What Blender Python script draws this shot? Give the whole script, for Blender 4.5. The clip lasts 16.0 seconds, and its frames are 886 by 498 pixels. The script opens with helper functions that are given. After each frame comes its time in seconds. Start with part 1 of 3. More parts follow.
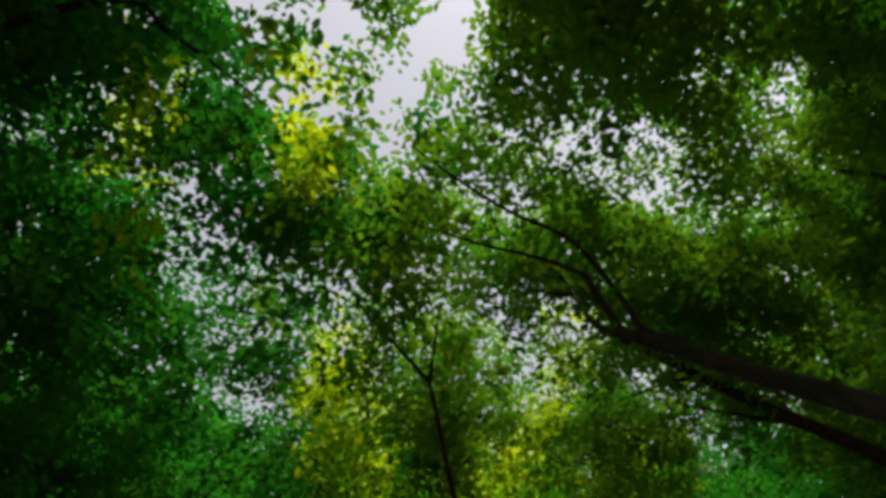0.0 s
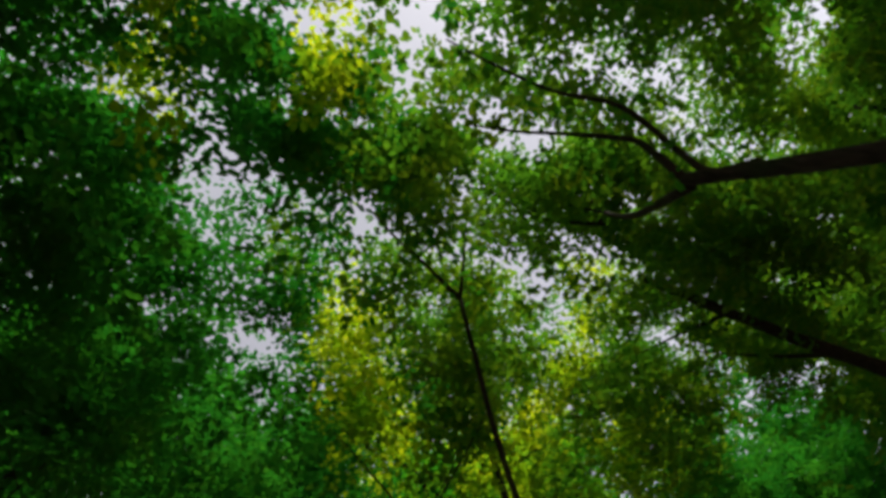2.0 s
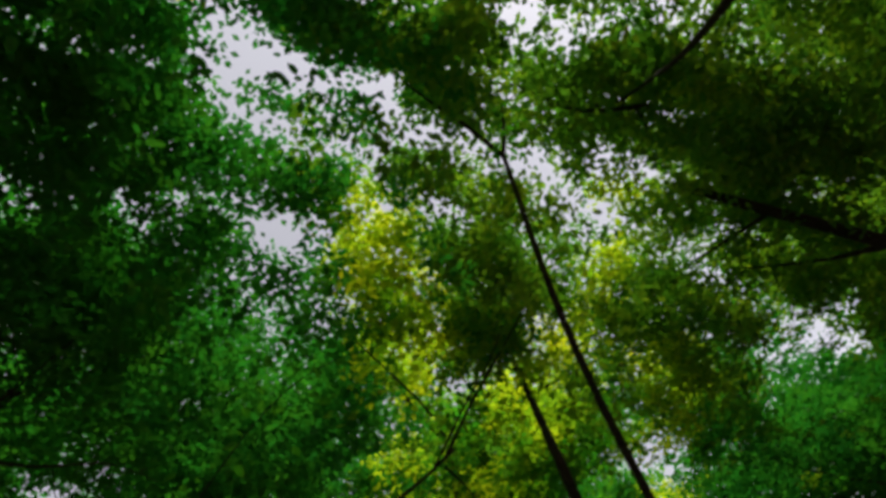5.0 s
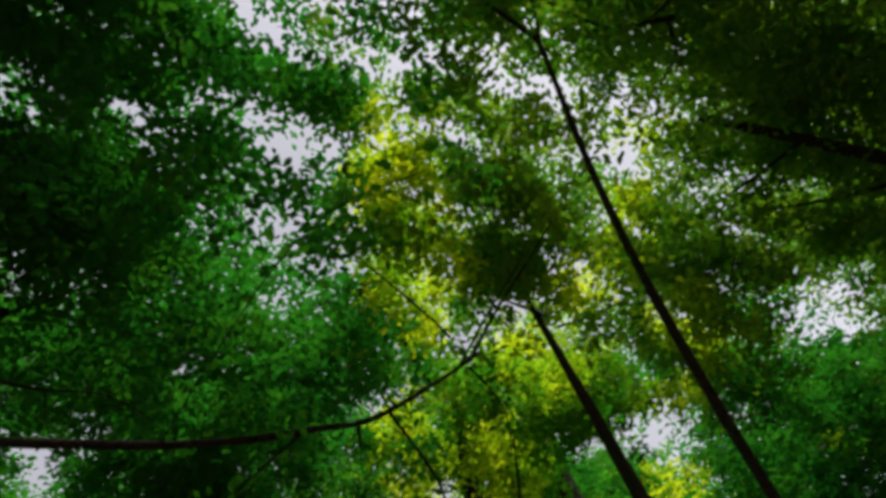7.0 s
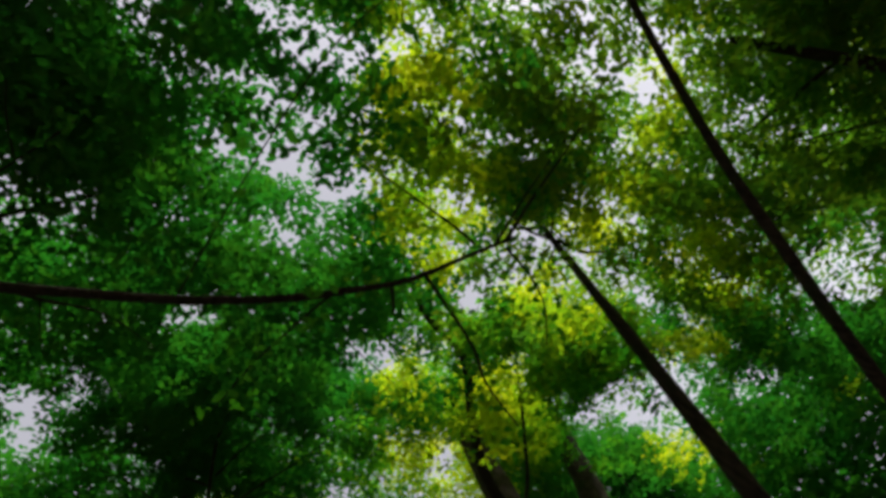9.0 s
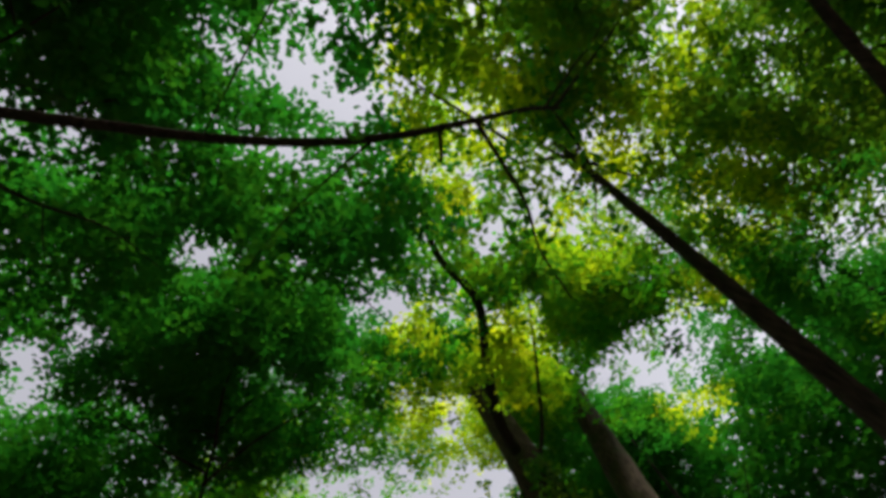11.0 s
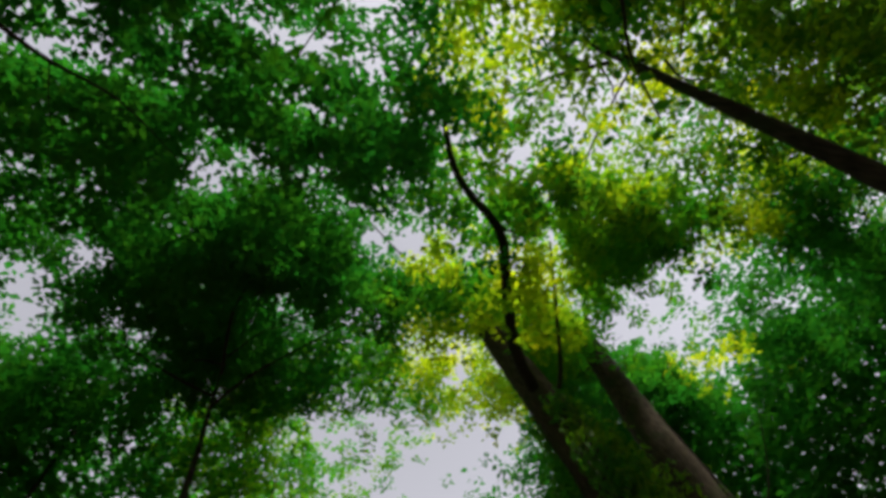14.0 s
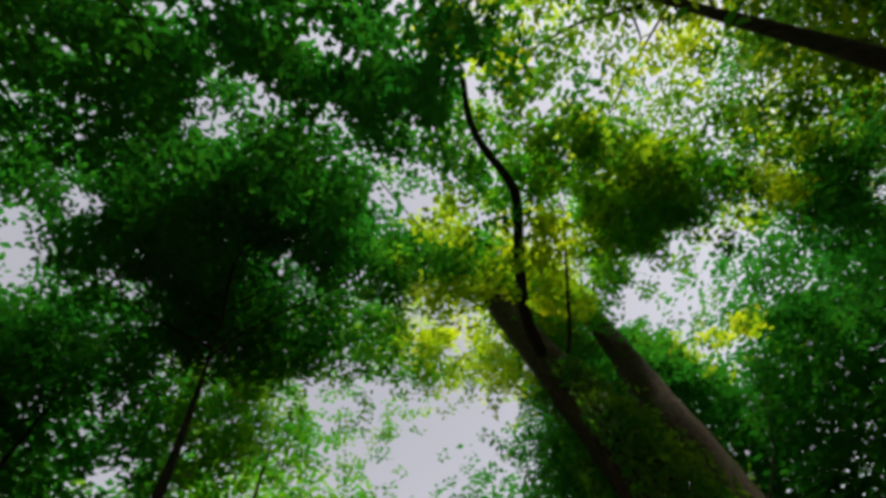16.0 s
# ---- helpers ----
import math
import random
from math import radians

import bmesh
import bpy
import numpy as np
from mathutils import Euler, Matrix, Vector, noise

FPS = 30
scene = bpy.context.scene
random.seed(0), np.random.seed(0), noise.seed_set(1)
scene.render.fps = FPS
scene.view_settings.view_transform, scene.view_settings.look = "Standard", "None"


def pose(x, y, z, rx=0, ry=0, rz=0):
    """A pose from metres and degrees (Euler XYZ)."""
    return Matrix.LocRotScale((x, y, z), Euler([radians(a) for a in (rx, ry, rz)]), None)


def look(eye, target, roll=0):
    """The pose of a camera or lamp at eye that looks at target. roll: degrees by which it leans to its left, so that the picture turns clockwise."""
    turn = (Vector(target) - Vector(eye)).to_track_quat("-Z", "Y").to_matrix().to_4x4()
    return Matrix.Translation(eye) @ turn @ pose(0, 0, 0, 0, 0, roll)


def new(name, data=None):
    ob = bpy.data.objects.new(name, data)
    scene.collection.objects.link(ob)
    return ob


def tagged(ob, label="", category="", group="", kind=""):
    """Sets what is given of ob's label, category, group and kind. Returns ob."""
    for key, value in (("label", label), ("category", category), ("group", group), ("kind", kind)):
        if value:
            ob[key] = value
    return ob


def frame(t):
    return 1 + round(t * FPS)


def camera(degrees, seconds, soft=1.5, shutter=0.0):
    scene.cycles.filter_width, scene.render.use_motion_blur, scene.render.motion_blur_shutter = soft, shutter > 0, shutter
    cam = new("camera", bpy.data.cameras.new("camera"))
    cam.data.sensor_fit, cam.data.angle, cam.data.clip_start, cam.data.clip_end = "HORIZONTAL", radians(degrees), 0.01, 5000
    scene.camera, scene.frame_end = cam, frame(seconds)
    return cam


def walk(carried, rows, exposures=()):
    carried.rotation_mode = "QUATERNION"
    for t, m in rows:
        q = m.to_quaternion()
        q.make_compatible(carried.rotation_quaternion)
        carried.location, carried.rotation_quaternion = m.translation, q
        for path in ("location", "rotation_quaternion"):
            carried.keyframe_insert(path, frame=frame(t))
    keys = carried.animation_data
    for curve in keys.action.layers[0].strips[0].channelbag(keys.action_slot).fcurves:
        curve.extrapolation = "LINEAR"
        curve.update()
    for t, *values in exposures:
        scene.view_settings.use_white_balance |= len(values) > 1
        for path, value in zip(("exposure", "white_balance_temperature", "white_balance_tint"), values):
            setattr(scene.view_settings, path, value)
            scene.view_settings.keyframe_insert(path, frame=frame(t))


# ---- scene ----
# ---------- camera and walk ----------
cam = camera(87.6, 16.0, soft=3.8)
PATH = [
    (0.0, pose(0.000, 0.000, 1.600, 158.63, 9.52, -17.40)),
    (0.5, pose(-0.036, 0.322, 1.592, 159.06, 9.69, -17.25)),
    (1.0, pose(-0.047, 0.610, 1.566, 159.48, 9.86, -17.10)),
    (1.5, pose(-0.052, 0.955, 1.522, 159.91, 10.11, -16.98)),
    (2.0, pose(-0.044, 1.262, 1.459, 160.34, 10.19, -16.79)),
    (2.5, pose(-0.032, 1.602, 1.426, 160.78, 10.48, -16.58)),
    (3.0, pose(-0.029, 1.879, 1.425, 161.11, 10.65, -16.43)),
    (3.5, pose(-0.041, 2.151, 1.407, 161.43, 10.68, -16.33)),
    (4.0, pose(-0.066, 2.475, 1.361, 161.76, 10.85, -16.18)),
    (6.5, pose(-0.049, 4.039, 1.311, 162.52, 10.78, -17.66)),
    (7.0, pose(-0.009, 4.378, 1.320, 162.58, 10.91, -17.92)),
    (7.5, pose(0.003, 4.695, 1.334, 162.34, 11.07, -18.08)),
    (8.0, pose(0.009, 5.016, 1.334, 162.49, 11.29, -18.36)),
    (8.5, pose(0.006, 5.338, 1.318, 162.50, 11.36, -18.82)),
    (9.0, pose(-0.010, 5.676, 1.326, 162.29, 11.53, -19.30)),
    (11.5, pose(-0.029, 7.108, 1.407, 160.85, 12.03, -19.69)),
    (12.0, pose(-0.023, 7.337, 1.447, 160.49, 11.93, -19.98)),
    (12.5, pose(-0.026, 7.593, 1.479, 160.01, 11.89, -20.40)),
    (13.0, pose(-0.025, 7.800, 1.478, 159.61, 11.73, -20.88)),
    (13.5, pose(-0.027, 8.031, 1.470, 159.32, 11.69, -21.30)),
    (14.0, pose(-0.025, 8.286, 1.486, 159.05, 11.69, -21.63)),
    (14.5, pose(-0.017, 8.502, 1.532, 158.74, 11.61, -22.14)),
    (15.0, pose(-0.019, 8.679, 1.580, 158.33, 11.54, -22.66)),
    (15.5, pose(-0.009, 8.861, 1.604, 158.03, 11.46, -23.17)),
    (16.0, pose(-0.000, 9.110, 1.596, 157.57, 11.41, -23.91)),
]
walk(cam, PATH, exposures=[(0.0, 0.84, 6900, 15), (4.0, 0.82, 6900, 15), (7.0, 0.82, 6900, 15), (12.5, 0.88, 6900, 15), (14.5, 0.82, 6900, 15), (16.0, 0.78, 6900, 15)])

# ---------- sky and sun ----------
SUN_ELEVATION, SUN_TURN = radians(60), radians(165)
world = bpy.data.worlds.new("sky")
scene.world = world
world.use_nodes = True
wt = world.node_tree
wt.nodes.clear()
sky = wt.nodes.new("ShaderNodeTexSky")
sky.sky_type = "NISHITA"
sky.sun_disc = False
sky.sun_elevation, sky.sun_rotation = SUN_ELEVATION, SUN_TURN
sky.air_density, sky.dust_density, sky.ozone_density = 0.8, 0.2, 0.6
haze = wt.nodes.new("ShaderNodeHueSaturation")
haze.inputs["Saturation"].default_value = 0.28
back = wt.nodes.new("ShaderNodeBackground")
back.inputs["Strength"].default_value = 0.15
wout = wt.nodes.new("ShaderNodeOutputWorld")
wt.links.new(sky.outputs[0], haze.inputs["Color"])
wt.links.new(haze.outputs[0], back.inputs["Color"])
wt.links.new(back.outputs[0], wout.inputs["Surface"])

sun_data = bpy.data.lights.new("sun", "SUN")
sun_data.energy, sun_data.angle, sun_data.color = 3.3, radians(6), (1.0, 0.95, 0.86)
sun = new("sun", sun_data)
sun_way = Vector((math.sin(SUN_TURN) * math.cos(SUN_ELEVATION), math.cos(SUN_TURN) * math.cos(SUN_ELEVATION), math.sin(SUN_ELEVATION)))
sun.matrix_world = look(sun_way * 60, (0, 0, 0))


# ---------- materials ----------
def material(name):
    m = bpy.data.materials.new(name)
    m.use_nodes = True
    m.node_tree.nodes.clear()
    return m, m.node_tree.nodes, m.node_tree.links


def ramp(nodes, stops):
    r = nodes.new("ShaderNodeValToRGB")
    e = r.color_ramp.elements
    while len(e) < len(stops):
        e.new(0.5)
    for k, (at, colour) in zip(e, stops):
        k.position, k.color = at, (*colour, 1)
    return r


def leaf_material(name, face_colours, glow_colours, thin=0.5):
    """Thin leaf: diffuse face, light shining through, a waxy gloss; each leaf and each patch of the crown differs."""
    m, n, l = material(name)
    geo = n.new("ShaderNodeNewGeometry")
    tex = n.new("ShaderNodeTexCoord")
    patch = n.new("ShaderNodeTexNoise")
    patch.inputs["Scale"].default_value, patch.inputs["Detail"].default_value = 0.8, 3
    l.new(tex.outputs["Object"], patch.inputs["Vector"])
    mixv = n.new("ShaderNodeMath")
    mixv.operation = "MULTIPLY_ADD"
    mixv.inputs[1].default_value, mixv.inputs[2].default_value = 0.24, -0.21
    l.new(geo.outputs["Random Per Island"], mixv.inputs[0])
    add = n.new("ShaderNodeMath")
    add.operation = "MULTIPLY_ADD"
    add.inputs[1].default_value = 1.3
    l.new(patch.outputs["Fac"], add.inputs[0])
    l.new(mixv.outputs[0], add.inputs[2])
    face = ramp(n, list(zip((0.2, 0.5, 0.85), face_colours)))
    l.new(add.outputs[0], face.inputs[0])
    shine = ramp(n, list(zip((0.2, 0.5, 0.85), glow_colours)))
    l.new(add.outputs[0], shine.inputs[0])
    fine = n.new("ShaderNodeTexNoise")
    fine.inputs["Scale"].default_value, fine.inputs["Detail"].default_value = 45, 2
    l.new(tex.outputs["Object"], fine.inputs["Vector"])
    hsv = n.new("ShaderNodeHueSaturation")
    span = n.new("ShaderNodeMapRange")
    span.inputs["To Min"].default_value, span.inputs["To Max"].default_value = 0.85, 1.15
    l.new(fine.outputs["Fac"], span.inputs["Value"])
    l.new(span.outputs[0], hsv.inputs["Value"])
    l.new(face.outputs[0], hsv.inputs["Color"])
    diff = n.new("ShaderNodeBsdfDiffuse")
    l.new(hsv.outputs[0], diff.inputs["Color"])
    trans = n.new("ShaderNodeBsdfTranslucent")
    l.new(shine.outputs[0], trans.inputs["Color"])
    mix = n.new("ShaderNodeMixShader")
    mix.inputs["Fac"].default_value = thin
    l.new(diff.outputs[0], mix.inputs[1])
    l.new(trans.outputs[0], mix.inputs[2])
    gloss = n.new("ShaderNodeBsdfGlossy")
    gloss.inputs["Roughness"].default_value = 0.45
    gloss.inputs["Color"].default_value = (0.8, 0.85, 0.8, 1)
    top = n.new("ShaderNodeMixShader")
    top.inputs["Fac"].default_value = 0.015
    l.new(mix.outputs[0], top.inputs[1])
    l.new(gloss.outputs[0], top.inputs[2])
    out = n.new("ShaderNodeOutputMaterial")
    l.new(top.outputs[0], out.inputs["Surface"])
    return m


def bark_material(name, dark, light, moss):
    m, n, l = material(name)
    tex = n.new("ShaderNodeTexCoord")
    stretch = n.new("ShaderNodeMapping")
    stretch.inputs["Scale"].default_value = (1, 1, 0.22)
    l.new(tex.outputs["Object"], stretch.inputs["Vector"])
    grain = n.new("ShaderNodeTexNoise")
    grain.inputs["Scale"].default_value, grain.inputs["Detail"].default_value = 26, 8
    l.new(stretch.outputs[0], grain.inputs["Vector"])
    face = ramp(n, [(0.3, dark), (0.7, light)])
    l.new(grain.outputs["Fac"], face.inputs[0])
    big = n.new("ShaderNodeTexNoise")
    big.inputs["Scale"].default_value, big.inputs["Detail"].default_value = 2.2, 5
    l.new(tex.outputs["Object"], big.inputs["Vector"])
    cover = ramp(n, [(0.52, (0, 0, 0)), (0.68, (0.8, 0.8, 0.8))])
    l.new(big.outputs["Fac"], cover.inputs[0])
    mix = n.new("ShaderNodeMix")
    mix.data_type = "RGBA"
    l.new(cover.outputs[0], mix.inputs["Factor"])
    l.new(face.outputs[0], mix.inputs["A"])
    mix.inputs["B"].default_value = (*moss, 1)
    bsdf = n.new("ShaderNodeBsdfPrincipled")
    bsdf.inputs["Roughness"].default_value = 0.9
    bsdf.inputs["Specular IOR Level"].default_value = 0.12
    l.new(mix.outputs["Result"], bsdf.inputs["Base Color"])
    bump = n.new("ShaderNodeBump")
    bump.inputs["Strength"].default_value, bump.inputs["Distance"].default_value = 0.8, 0.02
    l.new(grain.outputs["Fac"], bump.inputs["Height"])
    l.new(bump.outputs[0], bsdf.inputs["Normal"])
    out = n.new("ShaderNodeOutputMaterial")
    l.new(bsdf.outputs[0], out.inputs["Surface"])
    return m


def soil_material():
    m, n, l = material("forest_floor")
    tex = n.new("ShaderNodeTexCoord")
    a = n.new("ShaderNodeTexNoise")
    a.inputs["Scale"].default_value, a.inputs["Detail"].default_value = 0.35, 6
    l.new(tex.outputs["Object"], a.inputs["Vector"])
    b = n.new("ShaderNodeTexVoronoi")
    b.inputs["Scale"].default_value = 14
    l.new(tex.outputs["Object"], b.inputs["Vector"])
    soil = ramp(n, [(0.3, (0.09, 0.068, 0.042)), (0.55, (0.15, 0.11, 0.065)), (0.75, (0.08, 0.11, 0.04))])
    l.new(a.outputs["Fac"], soil.inputs[0])
    litter = ramp(n, [(0.0, (0.22, 0.15, 0.08)), (0.5, (0.13, 0.09, 0.05)), (1.0, (0.27, 0.19, 0.10))])
    l.new(b.outputs["Color"], litter.inputs[0])
    mix = n.new("ShaderNodeMix")
    mix.data_type = "RGBA"
    mix.inputs["Factor"].default_value = 0.5
    l.new(soil.outputs[0], mix.inputs["A"])
    l.new(litter.outputs[0], mix.inputs["B"])
    bsdf = n.new("ShaderNodeBsdfPrincipled")
    bsdf.inputs["Roughness"].default_value = 0.95
    l.new(mix.outputs["Result"], bsdf.inputs["Base Color"])
    bump = n.new("ShaderNodeBump")
    bump.inputs["Strength"].default_value, bump.inputs["Distance"].default_value = 0.6, 0.03
    l.new(b.outputs["Distance"], bump.inputs["Height"])
    l.new(bump.outputs[0], bsdf.inputs["Normal"])
    out = n.new("ShaderNodeOutputMaterial")
    l.new(bsdf.outputs[0], out.inputs["Surface"])
    return m


# yellower and brighter: the look of sun through leaves is put into the colour
LEAF_SUNLIT = leaf_material("leaf_sunlit_yellow", [(0.018, 0.080, 0.007), (0.062, 0.13, 0.009), (0.14, 0.18, 0.010)],
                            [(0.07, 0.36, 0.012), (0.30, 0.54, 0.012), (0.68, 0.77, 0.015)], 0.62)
LEAF_GREEN = leaf_material("leaf_mid_green", [(0.020, 0.092, 0.012), (0.036, 0.122, 0.012), (0.082, 0.150, 0.012)],
                           [(0.018, 0.28, 0.015), (0.062, 0.37, 0.012), (0.25, 0.47, 0.011)], 0.57)
LEAF_OLIVE = leaf_material("leaf_olive_green", [(0.028, 0.086, 0.013), (0.046, 0.112, 0.013), (0.086, 0.137, 0.013)],
                           [(0.042, 0.23, 0.014), (0.090, 0.30, 0.013), (0.25, 0.40, 0.012)], 0.55)
LEAF_DARK = leaf_material("leaf_dark_green", [(0.013, 0.095, 0.016), (0.018, 0.115, 0.016), (0.038, 0.130, 0.014)],
                          [(0.010, 0.19, 0.018), (0.018, 0.23, 0.014), (0.050, 0.27, 0.012)], 0.5)
BARK_DARK = bark_material("bark_dark", (0.014, 0.012, 0.009), (0.044, 0.037, 0.028), (0.017, 0.027, 0.011))
BARK_BROWN = bark_material("bark_brown", (0.024, 0.020, 0.014), (0.088, 0.070, 0.050), (0.030, 0.048, 0.016))
SOIL = soil_material()


# ---------- helpers for meshes ----------
def part(name, bm, mat, parent, label=""):
    """Links a bmesh as one mesh object under a thing or part."""
    me = bpy.data.meshes.new(name)
    bm.to_mesh(me)
    bm.free()
    me.materials.append(mat)
    for p in me.polygons:
        p.use_smooth = True
    ob = new(name, me)
    ob.parent = parent
    return tagged(ob, label=label)


def smooth_line(points, steps):
    """A Catmull-Rom line through the points."""
    p = [Vector(q) for q in points]
    p = [p[0] * 2 - p[1]] + p + [p[-1] * 2 - p[-2]]
    out = []
    for i in range(1, len(p) - 2):
        a, b, c, d = p[i - 1:i + 3]
        for k in range(steps):
            t = k / steps
            out.append(0.5 * (2 * b + (c - a) * t + (2 * a - 5 * b + 4 * c - d) * t * t + (3 * b - a - 3 * c + d) * t ** 3))
    out.append(p[-2].copy())
    return out


def tube(points, r0, r1, steps=6, sides=9, wobble=0.12, flare=0.0, power=1.0):
    """A tapered, slightly uneven stem along the points."""
    line = smooth_line(points, steps)
    bm = bmesh.new()
    rings = []
    side = Vector((0.37, 0.91, 0.17))
    for i, c in enumerate(line):
        way = (line[min(i + 1, len(line) - 1)] - line[max(i - 1, 0)]).normalized()
        u = (side - way * side.dot(way)).normalized()
        v = way.cross(u)
        f = i / (len(line) - 1)
        r = r0 + (r1 - r0) * f ** power
        if flare:
            r *= 1 + flare * max(0.0, 1 - f * 9) ** 2
        ring = []
        for k in range(sides):
            a = 2 * math.pi * k / sides
            q = c + (u * math.cos(a) + v * math.sin(a)) * r
            ring.append(bm.verts.new(c + (q - c) * (1 + wobble * noise.noise(q * (0.35 / max(r, 0.02))))))
        rings.append(ring)
    for a, b in zip(rings, rings[1:]):
        for k in range(sides):
            bm.faces.new((a[k], a[(k + 1) % sides], b[(k + 1) % sides], b[k]))
    bm.faces.new(rings[0][::-1])
    bm.faces.new(rings[-1])
    return bm


LEAF_SHAPE = np.array([(0, 0, 0), (0.27, 0.28, 0.07), (0.24, 0.66, 0.05), (0, 1.0, -0.10), (-0.24, 0.66, 0.05), (-0.27, 0.28, 0.07)])


def small_leaf_mesh(name, base, along, up, size):
    """As leaf_mesh, for the high crowns: each leaf two folded triangles."""
    n = len(base)
    side = np.cross(along, up)
    side /= np.linalg.norm(side, axis=1, keepdims=True)
    up = np.cross(side, along)
    shape = np.array([(0, 0, 0), (0.3, 0.46, 0.07), (0, 1.0, -0.08), (-0.3, 0.46, 0.07)])[None] * size[:, None, None]
    v = base[:, None] + shape[..., :1] * side[:, None] + shape[..., 1:2] * along[:, None] + shape[..., 2:] * up[:, None]
    me = bpy.data.meshes.new(name)
    me.vertices.add(n * 4)
    me.vertices.foreach_set("co", v.astype(np.float32).ravel())
    first = (np.arange(n) * 4)[:, None]
    loops = np.concatenate([first + [0, 1, 2], first + [0, 2, 3]], axis=1)
    me.loops.add(n * 6)
    me.loops.foreach_set("vertex_index", loops.astype(np.int32).ravel())
    me.polygons.add(n * 2)
    me.polygons.foreach_set("loop_start", (np.arange(n * 2) * 3).astype(np.int32))
    me.update(calc_edges=True)
    return me


def leaf_mesh(name, base, along, up, size):
    """One mesh of many folded leaves: base points, leaf directions, face normals and lengths."""
    n = len(base)
    side = np.cross(along, up)
    side /= np.linalg.norm(side, axis=1, keepdims=True)
    up = np.cross(side, along)
    shape = LEAF_SHAPE[None] * size[:, None, None]
    v = base[:, None] + shape[..., :1] * side[:, None] + shape[..., 1:2] * along[:, None] + shape[..., 2:] * up[:, None]
    me = bpy.data.meshes.new(name)
    me.vertices.add(n * 6)
    me.vertices.foreach_set("co", v.astype(np.float32).ravel())
    first = (np.arange(n) * 6)[:, None]
    loops = np.concatenate([first + [0, 1, 2, 3], first + [0, 3, 4, 5]], axis=1)
    me.loops.add(n * 8)
    me.loops.foreach_set("vertex_index", loops.astype(np.int32).ravel())
    me.polygons.add(n * 2)
    me.polygons.foreach_set("loop_start", (np.arange(n * 2) * 4).astype(np.int32))
    me.update(calc_edges=True)
    return me


rng = np.random.default_rng(7)


def unit(v):
    return v / np.maximum(np.linalg.norm(v, axis=1, keepdims=True), 1e-6)


def sprays(centres, leaves, length, leaf, droop=0.15):
    """Leaves set alternately along short, flat twigs at the centres. Returns base, along, up, size."""
    n = len(centres)
    turn = rng.uniform(0, 2 * np.pi, n)
    way = np.stack([np.cos(turn), np.sin(turn), rng.normal(-droop, 0.25, n)], 1)
    way = unit(way)
    k = np.arange(leaves)
    s = ((k + 0.5) / leaves - 0.5) * length
    base = centres[:, None] + way[:, None] * s[None, :, None]
    flank = unit(np.cross(way, np.tile([0, 0, 1.0], (n, 1))))
    sign = np.where(k % 2, 1.0, -1.0)
    along = way[:, None] * 0.6 + flank[:, None] * sign[None, :, None] + rng.normal(0, 0.35, (n, leaves, 3))
    base = base + rng.normal(0, 0.045, base.shape) + flank[:, None] * sign[None, :, None] * rng.uniform(0, 0.12, (n, leaves, 1))
    up = np.array([0, 0, 1.0]) + rng.normal(0, 0.34, (n, leaves, 3))
    size = leaf * rng.uniform(0.65, 1.3, (n, leaves))
    return base.reshape(-1, 3), unit(along.reshape(-1, 3)), unit(up.reshape(-1, 3)), size.ravel()


# ---------- ground ----------
bm = bmesh.new()
rings = [0, 1.5, 3, 5, 8, 12, 18, 28, 45, 80, 160, 400, 1500]
prev = None
for r in rings:
    ring = []
    for k in range(48 if r else 1):
        a = 2 * math.pi * k / 48
        x, y = r * math.cos(a), 6 + r * math.sin(a)
        z = 0.09 * noise.noise((x * 0.4, y * 0.4, 0)) * min(1, abs(x) / 1.5) if r < 100 else 0
        ring.append(bm.verts.new((x, y, z)))
    if prev:
        for k in range(48):
            b, c = ring[k], ring[(k + 1) % 48]
            if len(prev) == 1:
                bm.faces.new((prev[0], b, c))
            else:
                bm.faces.new((prev[k], b, c, prev[(k + 1) % 48]))
    prev = ring
ground = part("ground", bm, SOIL, None)
tagged(ground, label="brown forest floor with leaf litter and moss", category="ground", kind="structure")

# ---------- canopy plan, placed along camera rays to fit its view: gaps open to the sky, thick foliage, patches coloured as sunlit (x, y, radius at crown height) ---
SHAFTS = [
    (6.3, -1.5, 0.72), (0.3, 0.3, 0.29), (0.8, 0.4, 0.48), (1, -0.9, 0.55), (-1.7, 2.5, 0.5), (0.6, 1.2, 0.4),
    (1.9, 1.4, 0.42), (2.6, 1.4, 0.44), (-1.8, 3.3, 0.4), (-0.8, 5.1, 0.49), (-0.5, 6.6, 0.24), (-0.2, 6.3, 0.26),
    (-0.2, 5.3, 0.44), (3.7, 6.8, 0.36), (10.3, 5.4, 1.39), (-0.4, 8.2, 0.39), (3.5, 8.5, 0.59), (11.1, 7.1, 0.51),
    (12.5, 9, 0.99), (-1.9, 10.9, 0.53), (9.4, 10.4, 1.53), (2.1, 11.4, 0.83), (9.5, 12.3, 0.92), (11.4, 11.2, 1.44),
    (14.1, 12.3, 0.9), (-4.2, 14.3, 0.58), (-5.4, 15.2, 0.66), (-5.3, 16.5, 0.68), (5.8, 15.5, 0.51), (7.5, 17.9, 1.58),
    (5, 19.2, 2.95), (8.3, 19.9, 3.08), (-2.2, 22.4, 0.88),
]
